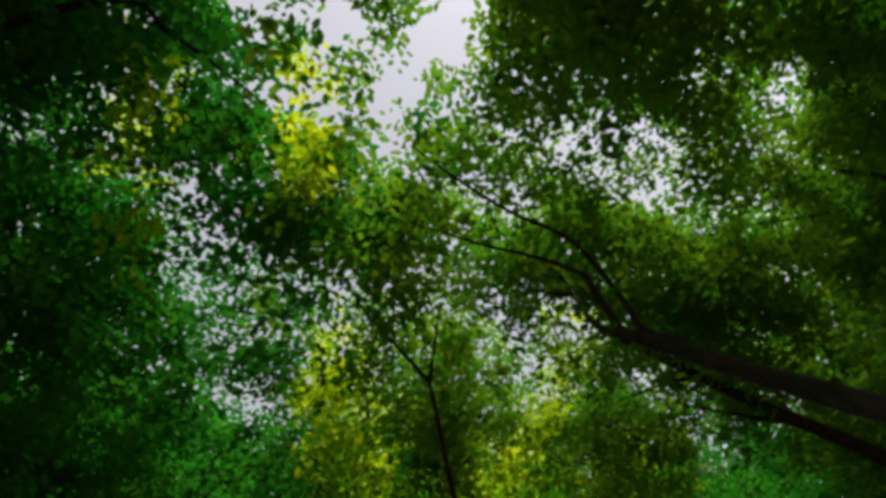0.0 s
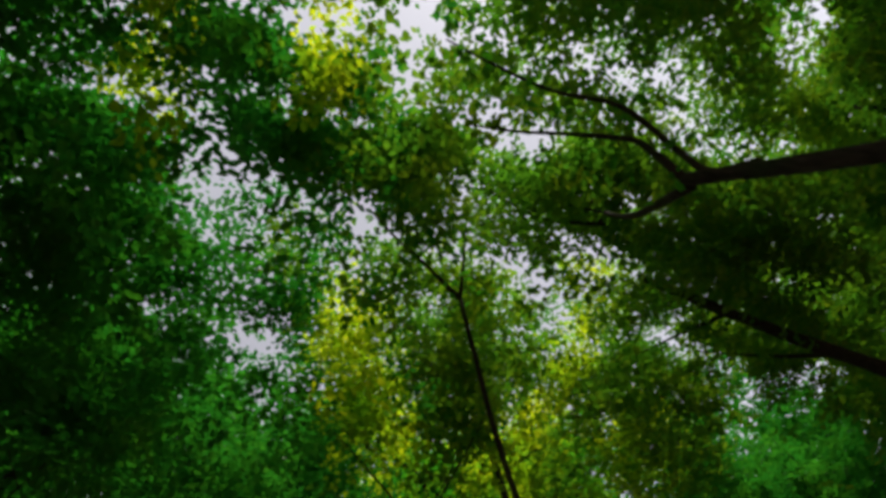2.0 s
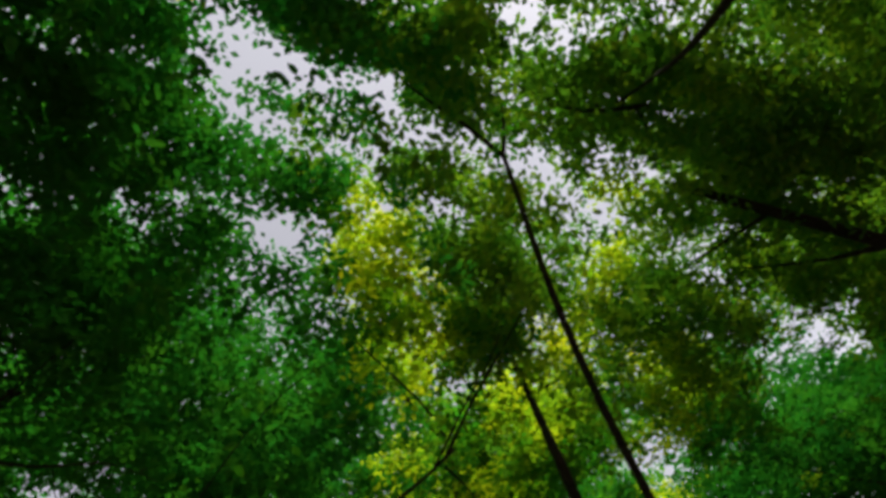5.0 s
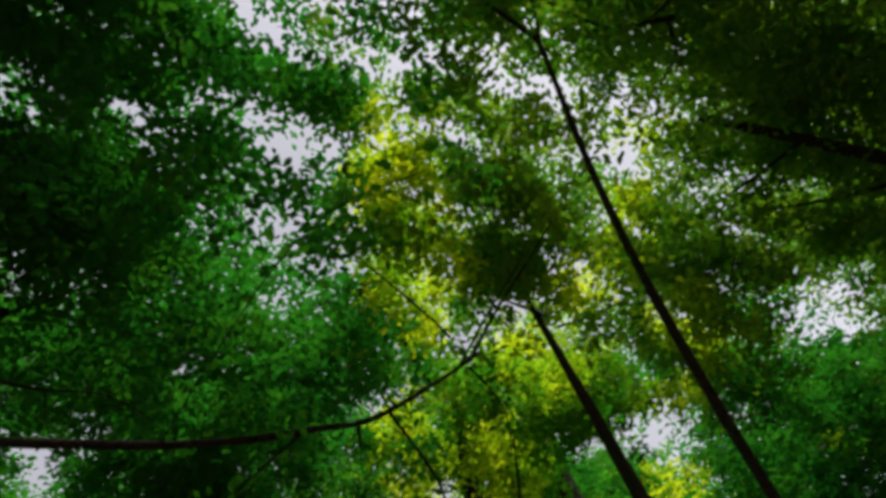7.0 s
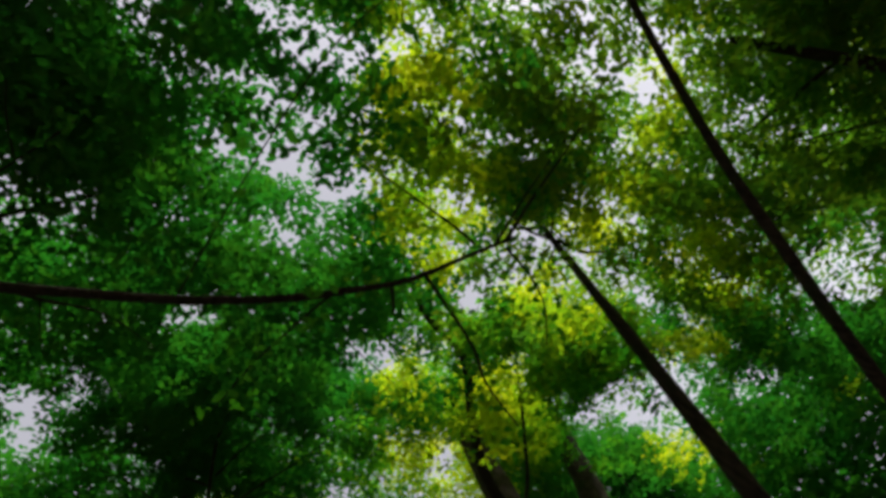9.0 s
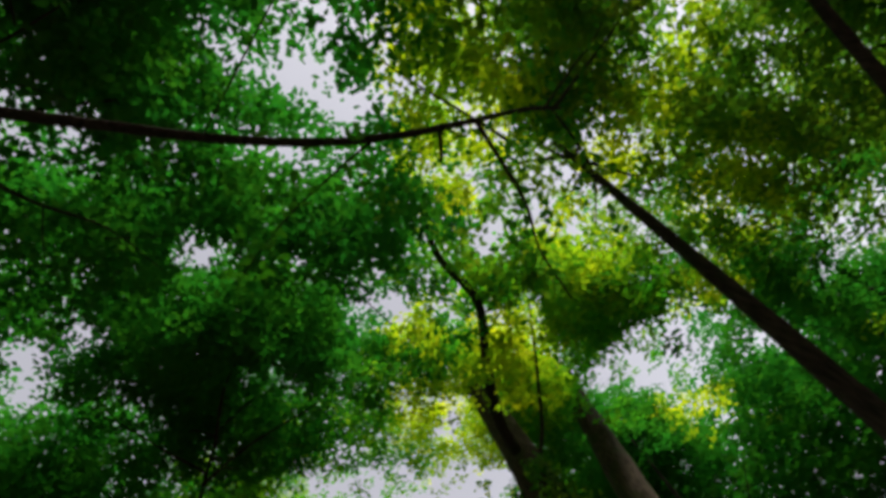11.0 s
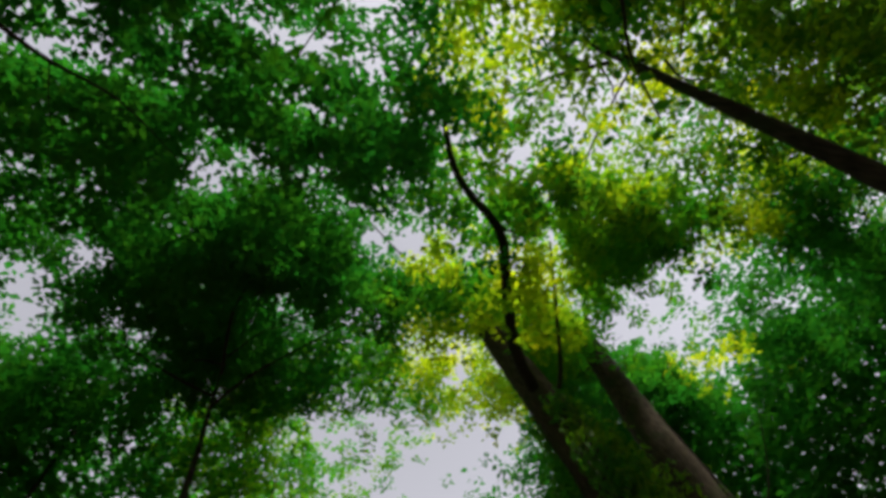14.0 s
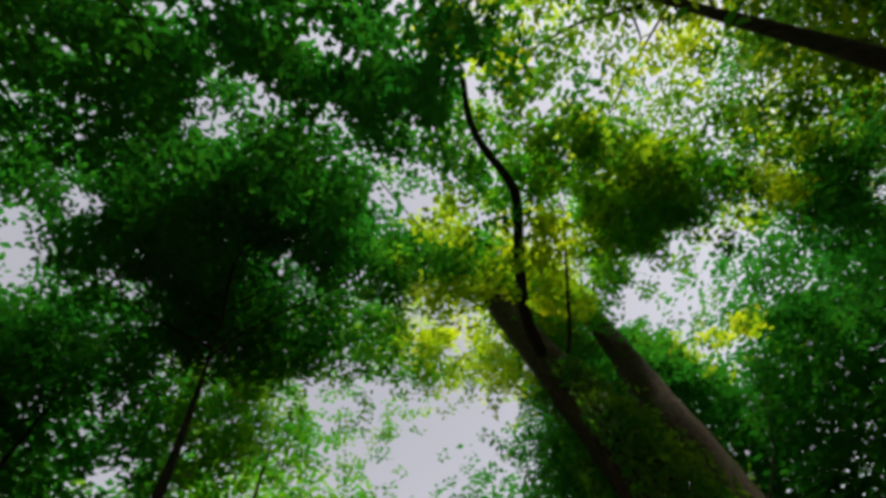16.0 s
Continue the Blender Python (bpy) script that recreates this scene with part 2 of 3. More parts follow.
THICKETS = [
    (2.9, -1.4, 1.04), (4.3, -1.3, 0.4), (-3.9, 0.8, 0.72), (2.1, -0.2, 0.47), (3.3, -0.5, 0.57), (5.8, -0.5, 0.8),
    (-3.8, 2.2, 0.75), (0.8, 2.1, 0.27), (6.8, 2, 1.1), (-3.5, 4.9, 0.76), (2.6, 4.4, 0.35), (5.5, 3.7, 0.6),
    (-3.5, 6.5, 0.91), (-3.3, 6.3, 0.83), (3.1, 6.3, 0.6), (-3.1, 7.5, 0.7), (-3, 7.5, 0.97), (-1.3, 7.5, 0.48),
    (1.5, 7.1, 0.78), (14.6, 8.1, 0.46), (-1.3, 9.1, 0.46), (0.6, 9.4, 0.28), (-4.6, 12.8, 0.29), (-0.4, 12.2, 1.16),
    (-0.1, 12.7, 1.43), (26.1, 12.9, 1.32), (-1.7, 13.8, 1.53), (20.1, 14.4, 1.12), (-1.2, 15.3, 1.58), (0.7, 17.1, 1.2),
    (5.4, 17, 0.68), (12.4, 17.6, 1.39), (3.2, 20, 1.43),
]
# patches where sunlight is put into the leaf colour as yellow
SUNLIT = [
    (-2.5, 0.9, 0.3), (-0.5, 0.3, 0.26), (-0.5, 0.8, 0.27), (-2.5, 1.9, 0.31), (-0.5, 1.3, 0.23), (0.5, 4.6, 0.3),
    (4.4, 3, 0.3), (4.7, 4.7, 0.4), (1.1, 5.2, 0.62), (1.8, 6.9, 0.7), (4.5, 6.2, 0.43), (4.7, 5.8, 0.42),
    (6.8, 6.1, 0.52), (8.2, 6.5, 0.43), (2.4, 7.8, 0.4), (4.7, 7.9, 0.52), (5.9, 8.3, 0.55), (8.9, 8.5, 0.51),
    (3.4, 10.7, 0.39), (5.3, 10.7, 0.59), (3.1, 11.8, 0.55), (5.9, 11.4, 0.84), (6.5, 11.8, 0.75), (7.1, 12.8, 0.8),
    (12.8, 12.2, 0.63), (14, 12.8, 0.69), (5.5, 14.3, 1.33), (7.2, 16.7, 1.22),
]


def crown_height(y):
    return 8.2 + 4.8 * np.clip((y - 6) / 8, 0, 1)


def soft_noise(p, scale, seed):
    """Smooth value noise in numpy, about 0 to 1."""
    q = p * scale + seed * 17.31
    i = np.floor(q).astype(int)
    f = q - i
    f = f * f * (3 - 2 * f)
    out = 0
    for dx in (0, 1):
        for dy in (0, 1):
            for dz in (0, 1):
                h = ((i[:, 0] + dx) * 73856093 ^ (i[:, 1] + dy) * 19349663 ^ (i[:, 2] + dz) * 83492791 ^ seed * 2654435) & 0xFFFF
                wgt = (f[:, 0] if dx else 1 - f[:, 0]) * (f[:, 1] if dy else 1 - f[:, 1]) * (f[:, 2] if dz else 1 - f[:, 2])
                out = out + wgt * h / 65535
    return out


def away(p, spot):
    """Distance from a cone through the leaves, spreading from the camera's path to fit its view, as a share of its
    radius.
    """
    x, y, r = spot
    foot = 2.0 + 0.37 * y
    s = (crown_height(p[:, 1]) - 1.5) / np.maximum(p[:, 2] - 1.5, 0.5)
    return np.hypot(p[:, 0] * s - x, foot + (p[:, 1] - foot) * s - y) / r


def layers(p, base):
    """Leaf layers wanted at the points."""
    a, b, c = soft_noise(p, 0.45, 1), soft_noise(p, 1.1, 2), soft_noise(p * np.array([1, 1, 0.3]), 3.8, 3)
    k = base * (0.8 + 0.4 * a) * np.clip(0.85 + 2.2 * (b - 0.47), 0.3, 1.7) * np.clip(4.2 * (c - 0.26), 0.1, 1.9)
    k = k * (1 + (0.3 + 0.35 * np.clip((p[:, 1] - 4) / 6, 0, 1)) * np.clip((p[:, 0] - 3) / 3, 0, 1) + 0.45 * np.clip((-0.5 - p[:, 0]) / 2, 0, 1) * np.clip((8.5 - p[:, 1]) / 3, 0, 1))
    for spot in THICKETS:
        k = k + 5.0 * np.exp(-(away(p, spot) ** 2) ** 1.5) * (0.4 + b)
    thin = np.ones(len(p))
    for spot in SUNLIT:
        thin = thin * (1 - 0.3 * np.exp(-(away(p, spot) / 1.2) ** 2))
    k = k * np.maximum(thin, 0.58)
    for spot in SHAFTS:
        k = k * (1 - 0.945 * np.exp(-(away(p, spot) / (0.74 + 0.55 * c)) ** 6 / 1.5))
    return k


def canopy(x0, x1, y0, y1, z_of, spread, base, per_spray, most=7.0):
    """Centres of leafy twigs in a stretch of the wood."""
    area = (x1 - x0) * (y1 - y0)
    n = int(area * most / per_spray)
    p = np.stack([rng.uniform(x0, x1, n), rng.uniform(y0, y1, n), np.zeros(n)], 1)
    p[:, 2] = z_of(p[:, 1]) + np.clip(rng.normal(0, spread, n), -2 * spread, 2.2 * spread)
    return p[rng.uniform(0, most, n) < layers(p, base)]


# ---------- trees ----------
TREES = []


def tree(label, crown, foot, leaf, bark):
    e = new("tree", None)
    e.location = (foot[0], foot[1], 0)
    e.empty_display_size = 0.3
    tagged(e, label=label, category="tree", group="trees of the wood")
    TREES.append((e, crown, leaf, bark))
    return e


LEAFY = []


def stem(e, name, points, r0, r1, bark, leaves=0, **more):
    """A stem or limb given in world places, linked under the tree."""
    foot = Vector(e.location)
    ob = part(name, tube([Vector(p) - foot for p in points], r0, r1, **more), bark, e)
    if leaves:
        LEAFY.append((ob, points, leaves))
    return ob


coppice = tree("twin-stemmed leaning tree with sunlit yellow-green leaves beside the path", (3.0, 6.2), (4.15, 8.4), LEAF_SUNLIT, BARK_DARK)
stem(coppice, "trunk", [(4.42, 8.5, -0.1), (4.23, 8.05, 2.0), (4.0, 7.45, 4.5), (3.8, 6.88, 7.0), (3.62, 6.45, 8.9)], 0.14, 0.045, BARK_DARK, flare=0.5)
stem(coppice, "trunk", [(4.75, 8.35, -0.1), (4.3, 7.1, 2.2), (3.06, 5.53, 4.0), (2.28, 4.46, 5.0), (1.62, 3.17, 6.2)], 0.058, 0.026, BARK_DARK, flare=0.4)
stem(coppice, "limb", [(1.64, 3.2, 6.17), (1.17, 2.98, 6.55), (0.82, 2.85, 6.9), (0.5, 2.7, 7.3)], 0.03, 0.012, BARK_DARK, leaves=25)
stem(coppice, "limb", [(1.9, 6.75, 6.5), (1.6, 6.65, 6.86), (0.58, 6.38, 7.81), (-0.3, 6.06, 8.06)], 0.022, 0.008, BARK_DARK)
stem(coppice, "limb", [(1.63, 3.19, 6.18), (1.68, 2.9, 6.6), (1.75, 2.6, 7.2)], 0.028, 0.01, BARK_DARK, leaves=25)

ash = tree("tall dark tree with a forked trunk over the path", (2.8, 0.6), (2.75, -0.5), LEAF_OLIVE, BARK_DARK)
stem(ash, "trunk", [(2.75, -0.55, -0.1), (2.6, 0.1, 1.5), (2.43, 0.8, 3.2), (2.3, 1.22, 4.35)], 0.085, 0.046, BARK_DARK, flare=0.4)
stem(ash, "limb", [(2.3, 1.22, 4.33), (2.19, 1.08, 4.72), (2.18, 1.04, 4.99), (1.89, 1.12, 5.41), (1.51, 1.24, 5.81), (1.14, 1.31, 6.16)], 0.036, 0.01, BARK_DARK, leaves=30)
stem(ash, "limb", [(2.38, 1.0, 3.9), (2.38, 1.12, 4.25), (2.34, 1.03, 4.6), (2.05, 0.81, 5.12), (1.63, 0.81, 5.64), (1.1, 0.7, 6.09), (0.73, 0.59, 6.45)], 0.034, 0.01, BARK_DARK, leaves=30)
stem(ash, "limb", [(2.33, 1.25, 4.3), (2.9, 1.7, 5.6), (3.4, 1.9, 7.0), (3.8, 2.1, 8.4)], 0.045, 0.015, BARK_DARK)

arching = tree("dark green tree with a long bare arching bough", (-2.9, 7.2), (-4.3, 8.8), LEAF_DARK, BARK_DARK)
stem(arching, "trunk", [(-4.3, 8.8, -0.1), (-4.25, 8.75, 2.5), (-4.1, 8.7, 5.2), (-3.9, 8.6, 8.4)], 0.2, 0.08, BARK_DARK, flare=0.5)
stem(arching, "limb", [(-4.15, 8.7, 5.0), (-3.82, 8.35, 5.11), (-2.83, 7.9, 5.06), (-1.53, 7.61, 4.92), (-0.81, 7.46, 4.86), (-0.11, 7.26, 4.82), (0.42, 7.03, 4.78), (0.82, 6.8, 4.7), (1.4, 6.5, 5.0), (1.85, 6.35, 5.4)], 0.052, 0.016, BARK_DARK)
stem(arching, "limb", [(0.95, 6.74, 4.74), (1.45, 7.15, 4.57), (1.71, 7.47, 4.53), (2.11, 7.77, 4.46)], 0.018, 0.007, BARK_DARK, leaves=55)
stem(arching, "limb", [(0.7, 6.86, 4.73), (0.74, 6.96, 4.71), (0.79, 7.09, 4.7)], 0.02, 0.012, BARK_DARK)
stem(arching, "limb", [(1.74, 6.4, 5.3), (2.11, 6.0, 5.9), (2.52, 5.39, 6.4), (2.91, 4.73, 6.9)], 0.022, 0.008, BARK_DARK, leaves=40)
stem(arching, "limb", [(1.6, 6.44, 5.18), (1.94, 5.95, 5.7), (2.24, 5.51, 6.1), (2.43, 5.06, 6.5)], 0.014, 0.005, BARK_DARK, leaves=24)
stem(arching, "limb", [(1.72, 6.43, 5.2), (2.0, 6.6, 5.15), (2.23, 6.82, 5.06), (2.4, 7.2, 5.0)], 0.014, 0.006, BARK_DARK, leaves=50)
stem(arching, "limb", [(-0.8, 7.45, 4.85), (-0.5, 6.4, 4.6), (-0.2, 5.5, 4.4), (0.1, 5.0, 4.35), (0.55, 4.62, 4.25)], 0.007, 0.003, BARK_DARK, leaves=34)
stem(arching, "limb", [(0.3, 7.08, 4.78), (0.1, 7.4, 4.78), (-0.15, 7.85, 4.8), (-0.35, 8.4, 4.95)], 0.013, 0.004, BARK_DARK, leaves=44)

oak = tree("thick brown ivy-clad trunk with a curved limb and sunlit yellow leaves", (5.0, 12.4), (6.75, 12.88), LEAF_SUNLIT, BARK_BROWN)
OAK = [(6.75, 12.88, -0.1), (6.35, 12.94, 4.0), (5.95, 13.0, 8.0), (5.75, 13.04, 10.0), (5.45, 13.08, 13.0)]
CURVED = [(5.72, 12.95, 9.0), (4.99, 12.24, 9.3), (4.48, 11.29, 9.7), (4.05, 10.25, 10.1), (3.65, 9.86, 10.3), (2.99, 9.51, 10.5), (2.55, 9.09, 10.7), (2.12, 8.37, 10.9)]
UPRIGHT = [(5.95, 12.9, 8.6), (6.18, 12.4, 9.3), (6.11, 11.78, 9.91), (5.92, 10.97, 10.55), (5.70, 10.12, 11.22)]
stem(oak, "trunk", OAK, 0.5, 0.31, BARK_BROWN, flare=0.4, sides=14)
stem(oak, "limb", [(5.46, 13.08, 12.85), (5.5, 13.4, 13.8), (5.4, 13.8, 14.8)], 0.2, 0.05, BARK_BROWN)
stem(oak, "limb", CURVED, 0.135, 0.06, BARK_DARK)
stem(oak, "limb", UPRIGHT, 0.06, 0.025, BARK_DARK)
stem(oak, "limb", [(3.65, 9.86, 10.28), (4.22, 9.98, 10.2), (4.81, 9.41, 10.2), (5.37, 8.77, 10.2)], 0.03, 0.012, BARK_DARK)
stem(oak, "limb", [(5.5, 13.07, 12.4), (5.54, 12.76, 12), (3.57, 12.15, 11.6), (2.38, 11.61, 11.8), (1.54, 11.16, 12), (1.04, 10.86, 12.2)], 0.03, 0.01, BARK_DARK)

beech = tree("stout grey-brown trunk of a tree with mid green leaves", (7.9, 11.2), (8.04, 13.5), LEAF_GREEN, BARK_BROWN)
BEECH_STEM = [(8.04, 13.5, -0.1), (8.18, 13.2, 4.0), (8.33, 12.92, 8.0), (8.4, 12.77, 10.0), (8.5, 12.56, 13.0)]
stem(beech, "trunk", BEECH_STEM, 0.55, 0.26, BARK_BROWN, flare=0.4, sides=14)

elm = tree("slim dark trunk below a dense dark green crown", (-1.6, 12.6), (-0.5, 15.3), LEAF_DARK, BARK_DARK)
stem(elm, "trunk", [(-0.5, 15.3, -0.1), (-0.45, 15.2, 4.0), (-0.42, 15.1, 7.4), (-0.6, 14.8, 10.8)], 0.17, 0.012, BARK_DARK, flare=0.4)

hazel = tree("olive green tree whose dark trunk leans far over", (6.4, 4.2), (9.8, 2.9), LEAF_OLIVE, BARK_DARK)
stem(hazel, "trunk", [(9.8, 2.9, -0.1), (9.5, 2.8, 2.5), (8.9, 2.8, 4.6), (8.2, 2.8, 5.5), (6.7, 2.87, 6.6), (5.2, 2.9, 8.0)], 0.2, 0.07, BARK_DARK, flare=0.5)
stem(hazel, "limb", [(7.4, 2.84, 6.1), (7.3, 3.4, 6.9), (6.9, 4.0, 7.9)], 0.05, 0.012, BARK_DARK)
stem(hazel, "limb", [(6.2, 2.88, 7.0), (6.3, 3.6, 7.7), (6.0, 4.6, 8.3)], 0.04, 0.01, BARK_DARK)

AROUND = [
    (-3.4, 2.4, -5.6, 2.2, 0), (7.6, -0.6, 9.2, -1.2, 3), (11.5, 7.0, 13.0, 7.0, 0), (-7.6, 5.4, -8.6, 5.4, 0),
    (-7.2, 11.2, -8.0, 11.0, 0), (11.2, 13.6, 12.0, 14.6, 0), (2.4, 19.4, 0.6, 22.0, 1), (-3.6, 18.6, -3.8, 19.6, 0), (10.4, 19.4, 11.0, 20.0, 0),
    (-9.4, 16.6, -10.0, 17.0, 0), (0.0, -4.6, 0.6, -6.0, 1), (-5.6, -3.4, -6.2, -4.6, 0), (6.0, -6.0, 6.4, -7.2, 1), (13.0, 1.2, 14.4, 1.0, 3),
]
LEAVES = (LEAF_DARK, LEAF_GREEN, LEAF_SUNLIT, LEAF_OLIVE)
WORDS = ("dense dark green crown", "mid green leafy crown", "yellow-green leafy crown", "dense olive green crown")
for cx, cy, fx, fy, kind in AROUND:
    e = tree("woodland tree with a slim trunk and a " + WORDS[kind], (cx, cy), (fx, fy), LEAVES[kind], BARK_DARK)
    h = float(crown_height(cy)) + 0.3
    lean = Vector((cx - fx, cy - fy, 0)) * 0.6
    stem(e, "trunk", [(fx, fy, -0.1), (fx + lean.x * 0.1, fy + lean.y * 0.1, 3), (fx + lean.x * 0.4, fy + lean.y * 0.4, 6), (fx + lean.x, fy + lean.y, h)],
         random.uniform(0.13, 0.2), 0.04, BARK_DARK, flare=0.5)
    if (cx, cy) == (-3.4, 2.4):
        stem(e, "limb", [(-4.9, 2.25, 5.9), (-4.2, 1.6, 6.1), (-2.28, 0.13, 6.6), (-1.81, 0.24, 6.9), (-1.34, 0.47, 7.2), (-0.94, 0.71, 7.5)], 0.05, 0.012, BARK_DARK)
    for k in range(5):
        a = k * 2.4 + random.uniform(-0.4, 0.4)
        z = random.uniform(6, 7.5)
        g = 0.1 + 0.5 * (z - 3) / 5
        q = Vector((fx + lean.x * g, fy + lean.y * g, z))
        far = random.uniform(1.6, 2.6)
        stem(e, "limb", [q, q + Vector((math.cos(a) * far * 0.5, math.sin(a) * far * 0.5, 0.9)), q + Vector((math.cos(a) * far, math.sin(a) * far, 2.2))],
             0.03, 0.008, BARK_DARK, sides=6)

# branches that carry the crowns: from the top of the trunk out under the leaves
FORKS = [(coppice, (3.84, 6.6, 8.6), 6, 2.6), (ash, (3.7, 2.05, 8.0), 5, 2.6),
         (arching, (-3.95, 8.6, 7.6), 6, 3.0), (oak, (5.55, 13.07, 12.2), 4, 3.2), (beech, (8.45, 12.65, 11.6), 4, 3.0), (elm, (-0.55, 14.9, 10.6), 6, 3.2)]
for e, q, count, reach in FORKS:
    top = Vector(q)
    for k in range(count):
        q = top + Vector((0, 0, -0.35 * k + 0.5))
        a = 2.4 * k + random.uniform(-0.5, 0.5)
        far = reach * random.uniform(0.6, 1.15)
        out = Vector((math.cos(a), math.sin(a), 0))
        bend = Vector((random.uniform(-0.3, 0.3), random.uniform(-0.3, 0.3), 0))
        rise = random.uniform(0.8, 2.2)
        pts = [q, q + out * far * 0.35 + Vector((0, 0, rise * 0.45)) + bend * 0.6, q + out * far * 0.7 + Vector((0, 0, rise * 0.8)) - bend * 0.5, q + out * far + Vector((0, 0, rise))]
        stem(e, "limb", pts, random.uniform(0.022, 0.04), 0.006, BARK_DARK, sides=6, steps=5)
        for s in (0.45, 0.7):
            r = q + out * far * s + Vector((0, 0, rise * s))
            b = a + random.choice((-1, 1)) * random.uniform(0.6, 1.1)
            side = Vector((math.cos(b), math.sin(b), random.uniform(0.0, 0.5)))
            stem(e, "twig", [r, r + side * far * 0.18, r + side * far * 0.34 + Vector((0, 0, 0.1))], 0.011, 0.004, BARK_DARK, sides=5, steps=4)

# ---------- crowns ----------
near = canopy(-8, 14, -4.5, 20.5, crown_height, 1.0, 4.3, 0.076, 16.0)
# leaves cleared below tip and foot of the oak's curved limb to fit the camera's view; others hide its middle
bare = np.array([list(q) for q in smooth_line(CURVED[4:], 4)] + CURVED[:2])
gap = np.min(np.linalg.norm(near[:, None] - bare[None] + np.array([0, 0, 0.35]), axis=2), axis=1)
near = near[gap > 0.38]
# leaves cleared along the camera's sight lines to the oak and beech stems
lane = np.array(OAK[2:4] + [(5.6, 13.06, 11.5)] + BEECH_STEM[2:4] + CURVED[:2] + CURVED[4:7] + UPRIGHT[1:])
lane = np.concatenate([lane + (np.array([0.3, 8.4, 1.6]) - lane) * f for f in (0.06, 0.12, 0.18, 0.24, 0.3, 0.36, 0.42)])
gap = np.min(np.linalg.norm(near[:, None] - lane[None], axis=2), axis=1)
near = near[gap > 0.5]
hide = np.array(CURVED[2])[None] + rng.normal(0, 1, (26, 3)) * np.array([0.4, 0.55, 0.25]) - np.array([0, 0.3, 0.5])
near = np.concatenate([near, hide])


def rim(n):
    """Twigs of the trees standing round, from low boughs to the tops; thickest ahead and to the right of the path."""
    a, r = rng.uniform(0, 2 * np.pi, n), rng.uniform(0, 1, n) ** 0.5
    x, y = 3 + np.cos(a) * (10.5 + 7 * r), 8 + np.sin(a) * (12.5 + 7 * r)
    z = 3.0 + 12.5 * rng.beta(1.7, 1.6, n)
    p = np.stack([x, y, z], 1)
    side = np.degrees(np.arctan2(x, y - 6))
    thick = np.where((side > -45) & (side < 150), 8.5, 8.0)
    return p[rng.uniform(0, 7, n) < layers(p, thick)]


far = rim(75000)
spots = np.array([t[1] for t in TREES])


def owner(p):
    q = p[:, :2] + 2.6 * np.stack([soft_noise(p, 0.6, 8) - 0.5, soft_noise(p, 0.6, 9) - 0.5], 1) + rng.normal(0, 0.6, (len(p), 2))
    return np.argmin(((q[:, None] - spots[None]) ** 2).sum(2), 1)


near_owner, far_owner = owner(near), owner(far)
ARCHING, BEECH = 2, 4
low_left = (near[:, 2] < 7.2) & (near[:, 0] < 0.6) & (near[:, 1] > 4.8)
near_owner[low_left & (near_owner != ARCHING) & (near[:, 1] < 10)] = ARCHING
low_down = near[:, 2] < 7.3
near_owner[low_down & (near[:, 0] > 5.0) & (near[:, 1] > 7.4)] = BEECH

# in the SUNLIT patches yellow leaf colour stands in for sun shining through; elsewhere the next green tree
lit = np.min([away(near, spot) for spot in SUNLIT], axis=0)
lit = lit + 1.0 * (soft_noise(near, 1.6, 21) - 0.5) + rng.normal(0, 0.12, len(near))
YELLOW = [i for i, t in enumerate(TREES) if t[2] is LEAF_SUNLIT]
GREEN = [i for i, t in enumerate(TREES) if t[2] is not LEAF_SUNLIT]
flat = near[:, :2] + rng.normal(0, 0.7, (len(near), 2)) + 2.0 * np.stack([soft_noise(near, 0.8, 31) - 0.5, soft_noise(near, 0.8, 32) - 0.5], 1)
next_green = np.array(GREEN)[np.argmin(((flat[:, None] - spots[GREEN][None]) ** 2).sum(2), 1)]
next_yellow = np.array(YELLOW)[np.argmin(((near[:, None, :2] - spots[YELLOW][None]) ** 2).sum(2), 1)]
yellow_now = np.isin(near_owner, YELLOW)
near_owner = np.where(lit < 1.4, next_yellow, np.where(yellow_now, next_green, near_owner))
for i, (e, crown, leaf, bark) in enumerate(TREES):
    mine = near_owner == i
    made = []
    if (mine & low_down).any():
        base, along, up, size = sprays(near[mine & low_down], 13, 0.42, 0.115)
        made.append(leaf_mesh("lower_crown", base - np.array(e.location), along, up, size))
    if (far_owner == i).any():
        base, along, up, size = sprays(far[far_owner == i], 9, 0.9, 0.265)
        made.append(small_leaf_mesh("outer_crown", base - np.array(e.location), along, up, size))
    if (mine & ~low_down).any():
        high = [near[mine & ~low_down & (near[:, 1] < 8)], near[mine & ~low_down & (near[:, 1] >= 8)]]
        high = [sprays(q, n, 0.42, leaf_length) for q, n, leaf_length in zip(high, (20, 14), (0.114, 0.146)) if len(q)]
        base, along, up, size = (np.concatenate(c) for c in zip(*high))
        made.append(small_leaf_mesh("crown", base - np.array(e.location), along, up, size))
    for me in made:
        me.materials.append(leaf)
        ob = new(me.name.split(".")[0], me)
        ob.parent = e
        tagged(ob, kind="stuff")


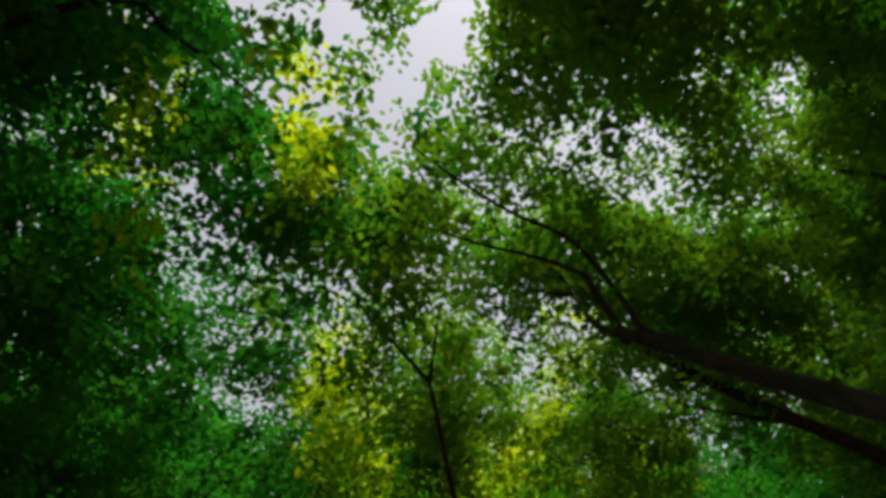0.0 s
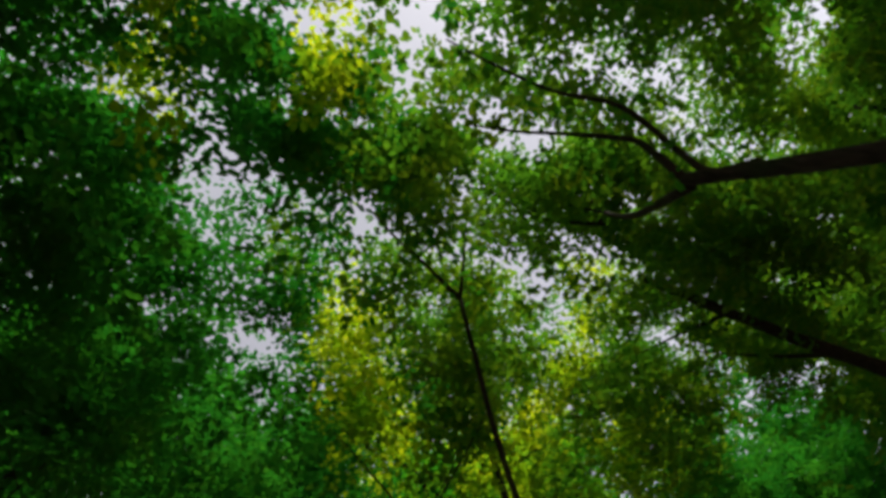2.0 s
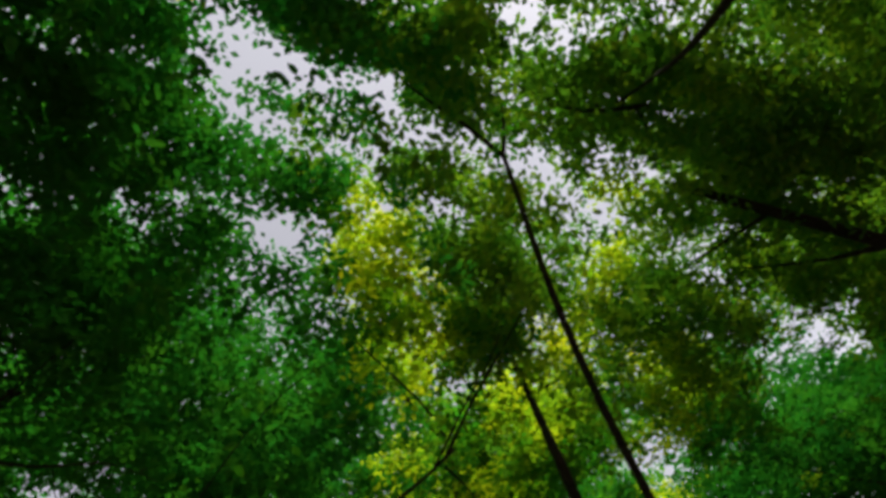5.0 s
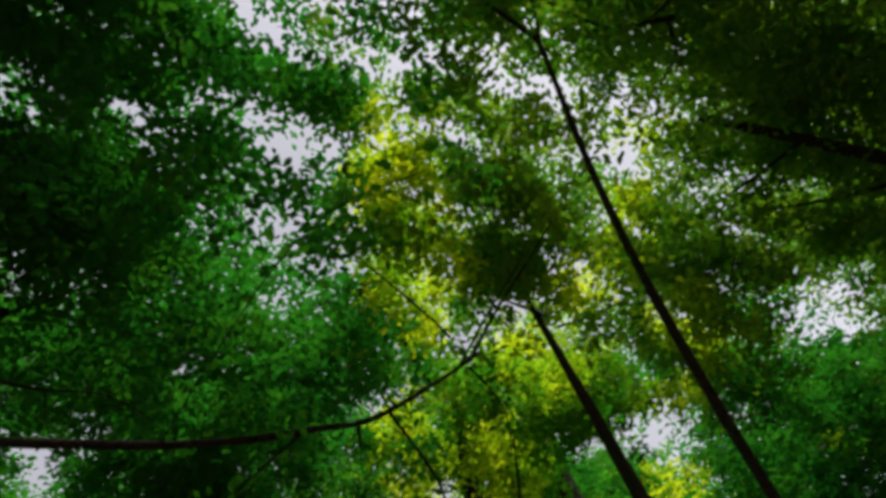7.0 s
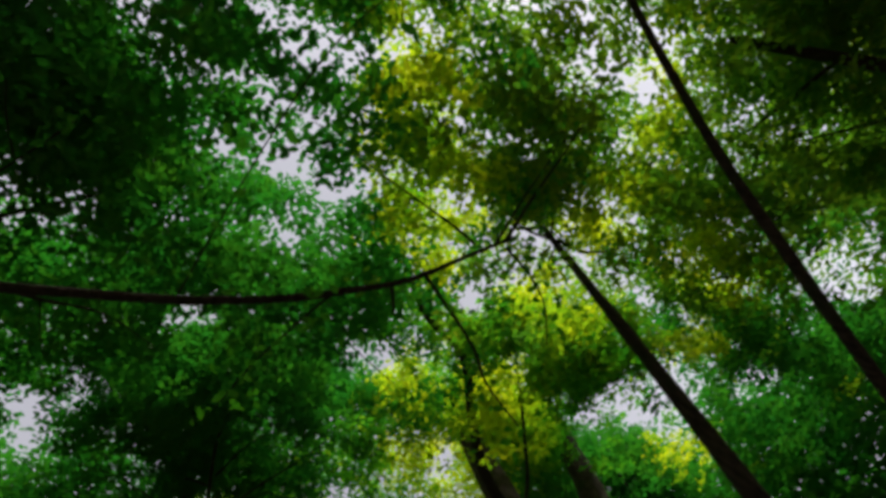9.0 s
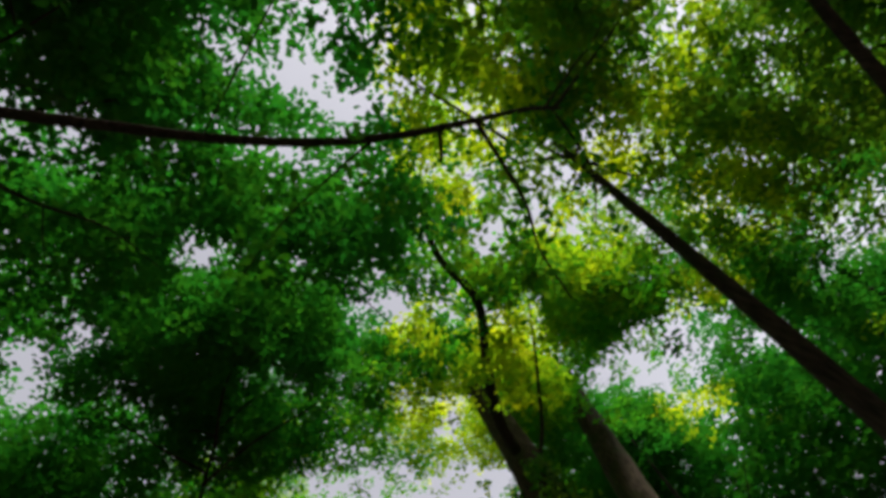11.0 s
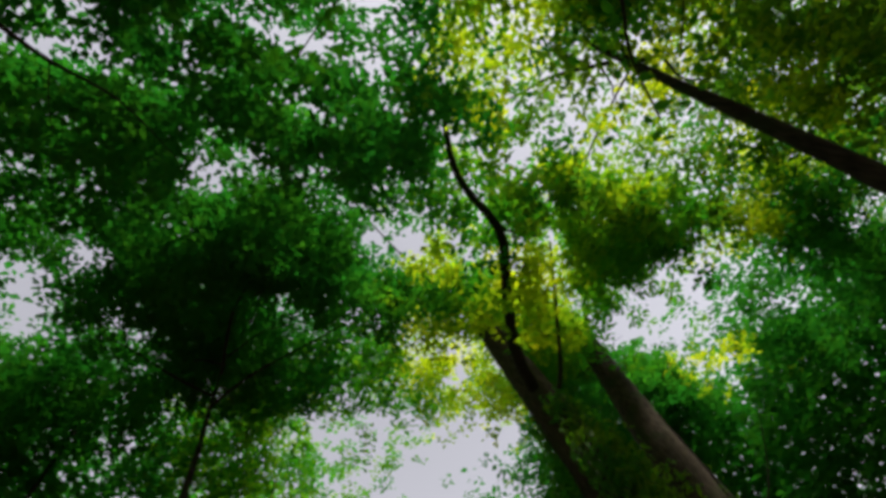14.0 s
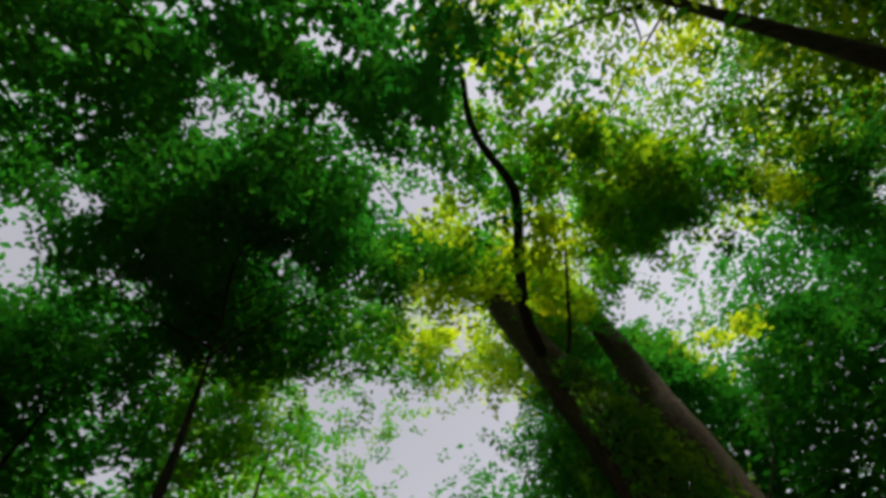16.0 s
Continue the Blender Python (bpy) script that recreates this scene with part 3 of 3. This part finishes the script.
def ivy(e, points, girth, lo, hi, count):
    """Leaves clinging round a trunk between two heights, in uneven patches."""
    line = np.array([list(q) for q in smooth_line(points, 12)])
    line = line[(line[:, 2] > lo) & (line[:, 2] < hi)]
    c = line[rng.integers(0, len(line), count)]
    a = rng.uniform(0, 2 * np.pi, count)
    out = np.stack([np.cos(a), np.sin(a), np.zeros(count)], 1)
    c = c + out * (girth + np.abs(rng.normal(0, 0.14, count)))[:, None] + np.array([0, 0, 1.0]) * rng.uniform(-0.25, 0.25, count)[:, None]
    keep = soft_noise(c, 1.3, 12) + 0.35 * soft_noise(c, 4.0, 13) > 0.5
    c, out = c[keep], out[keep]
    n = len(c)
    hang = unit(np.array([0, 0, -0.8]) + rng.normal(0, 0.5, (n, 3)))
    me = leaf_mesh("ivy", c - np.array(e.location), hang, unit(out + rng.normal(0, 0.45, (n, 3))), rng.uniform(0.08, 0.15, n))
    me.materials.append(LEAF_GREEN)
    ob = new("ivy", me)
    ob.parent = e
    tagged(ob, label="mid green ivy clinging to the trunk", kind="stuff")


ivy(oak, OAK, 0.38, 3.0, 8.6, 5500)
ivy(oak, OAK, 0.62, 3.0, 7.2, 6000)
ivy(beech, BEECH_STEM, 0.42, 3.0, 7.2, 2400)

# single large leaves on the low twigs nearest to the path
single = []
for k in range(4):
    me = leaf_mesh("leaf", np.zeros((1, 3)), np.array([[0.0, 1.0, 0.0]]), np.array([[0.12 * k - 0.2, 0.0, 1.0]]), np.array([1.0]))
    single.append(me)


def leafy(limb, points, count, spread, leaf, length):
    """Leaves of their own, set round a twig; children of that twig."""
    line = smooth_line(points, 8)
    foot = Vector(limb.parent.location)
    if not single[0].materials:
        for me in single:
            me.materials.append(leaf)
    for k in range(count):
        c = random.choice(line) + Vector((random.gauss(0, spread), random.gauss(0, spread), random.gauss(0, spread * 0.6)))
        ob = new("leaf", single[k % 4])
        ob.parent = limb
        s = length * random.uniform(0.75, 1.25)
        turn = Euler((random.gauss(-0.25, 0.35), random.gauss(0, 0.4), random.uniform(0, 2 * math.pi)))
        ob.matrix_basis = Matrix.LocRotScale(c - foot, turn, (s, s, s))


for limb, points, count in LEAFY:
    leafy(limb, points, count, 0.17, LEAF_GREEN, 0.095)
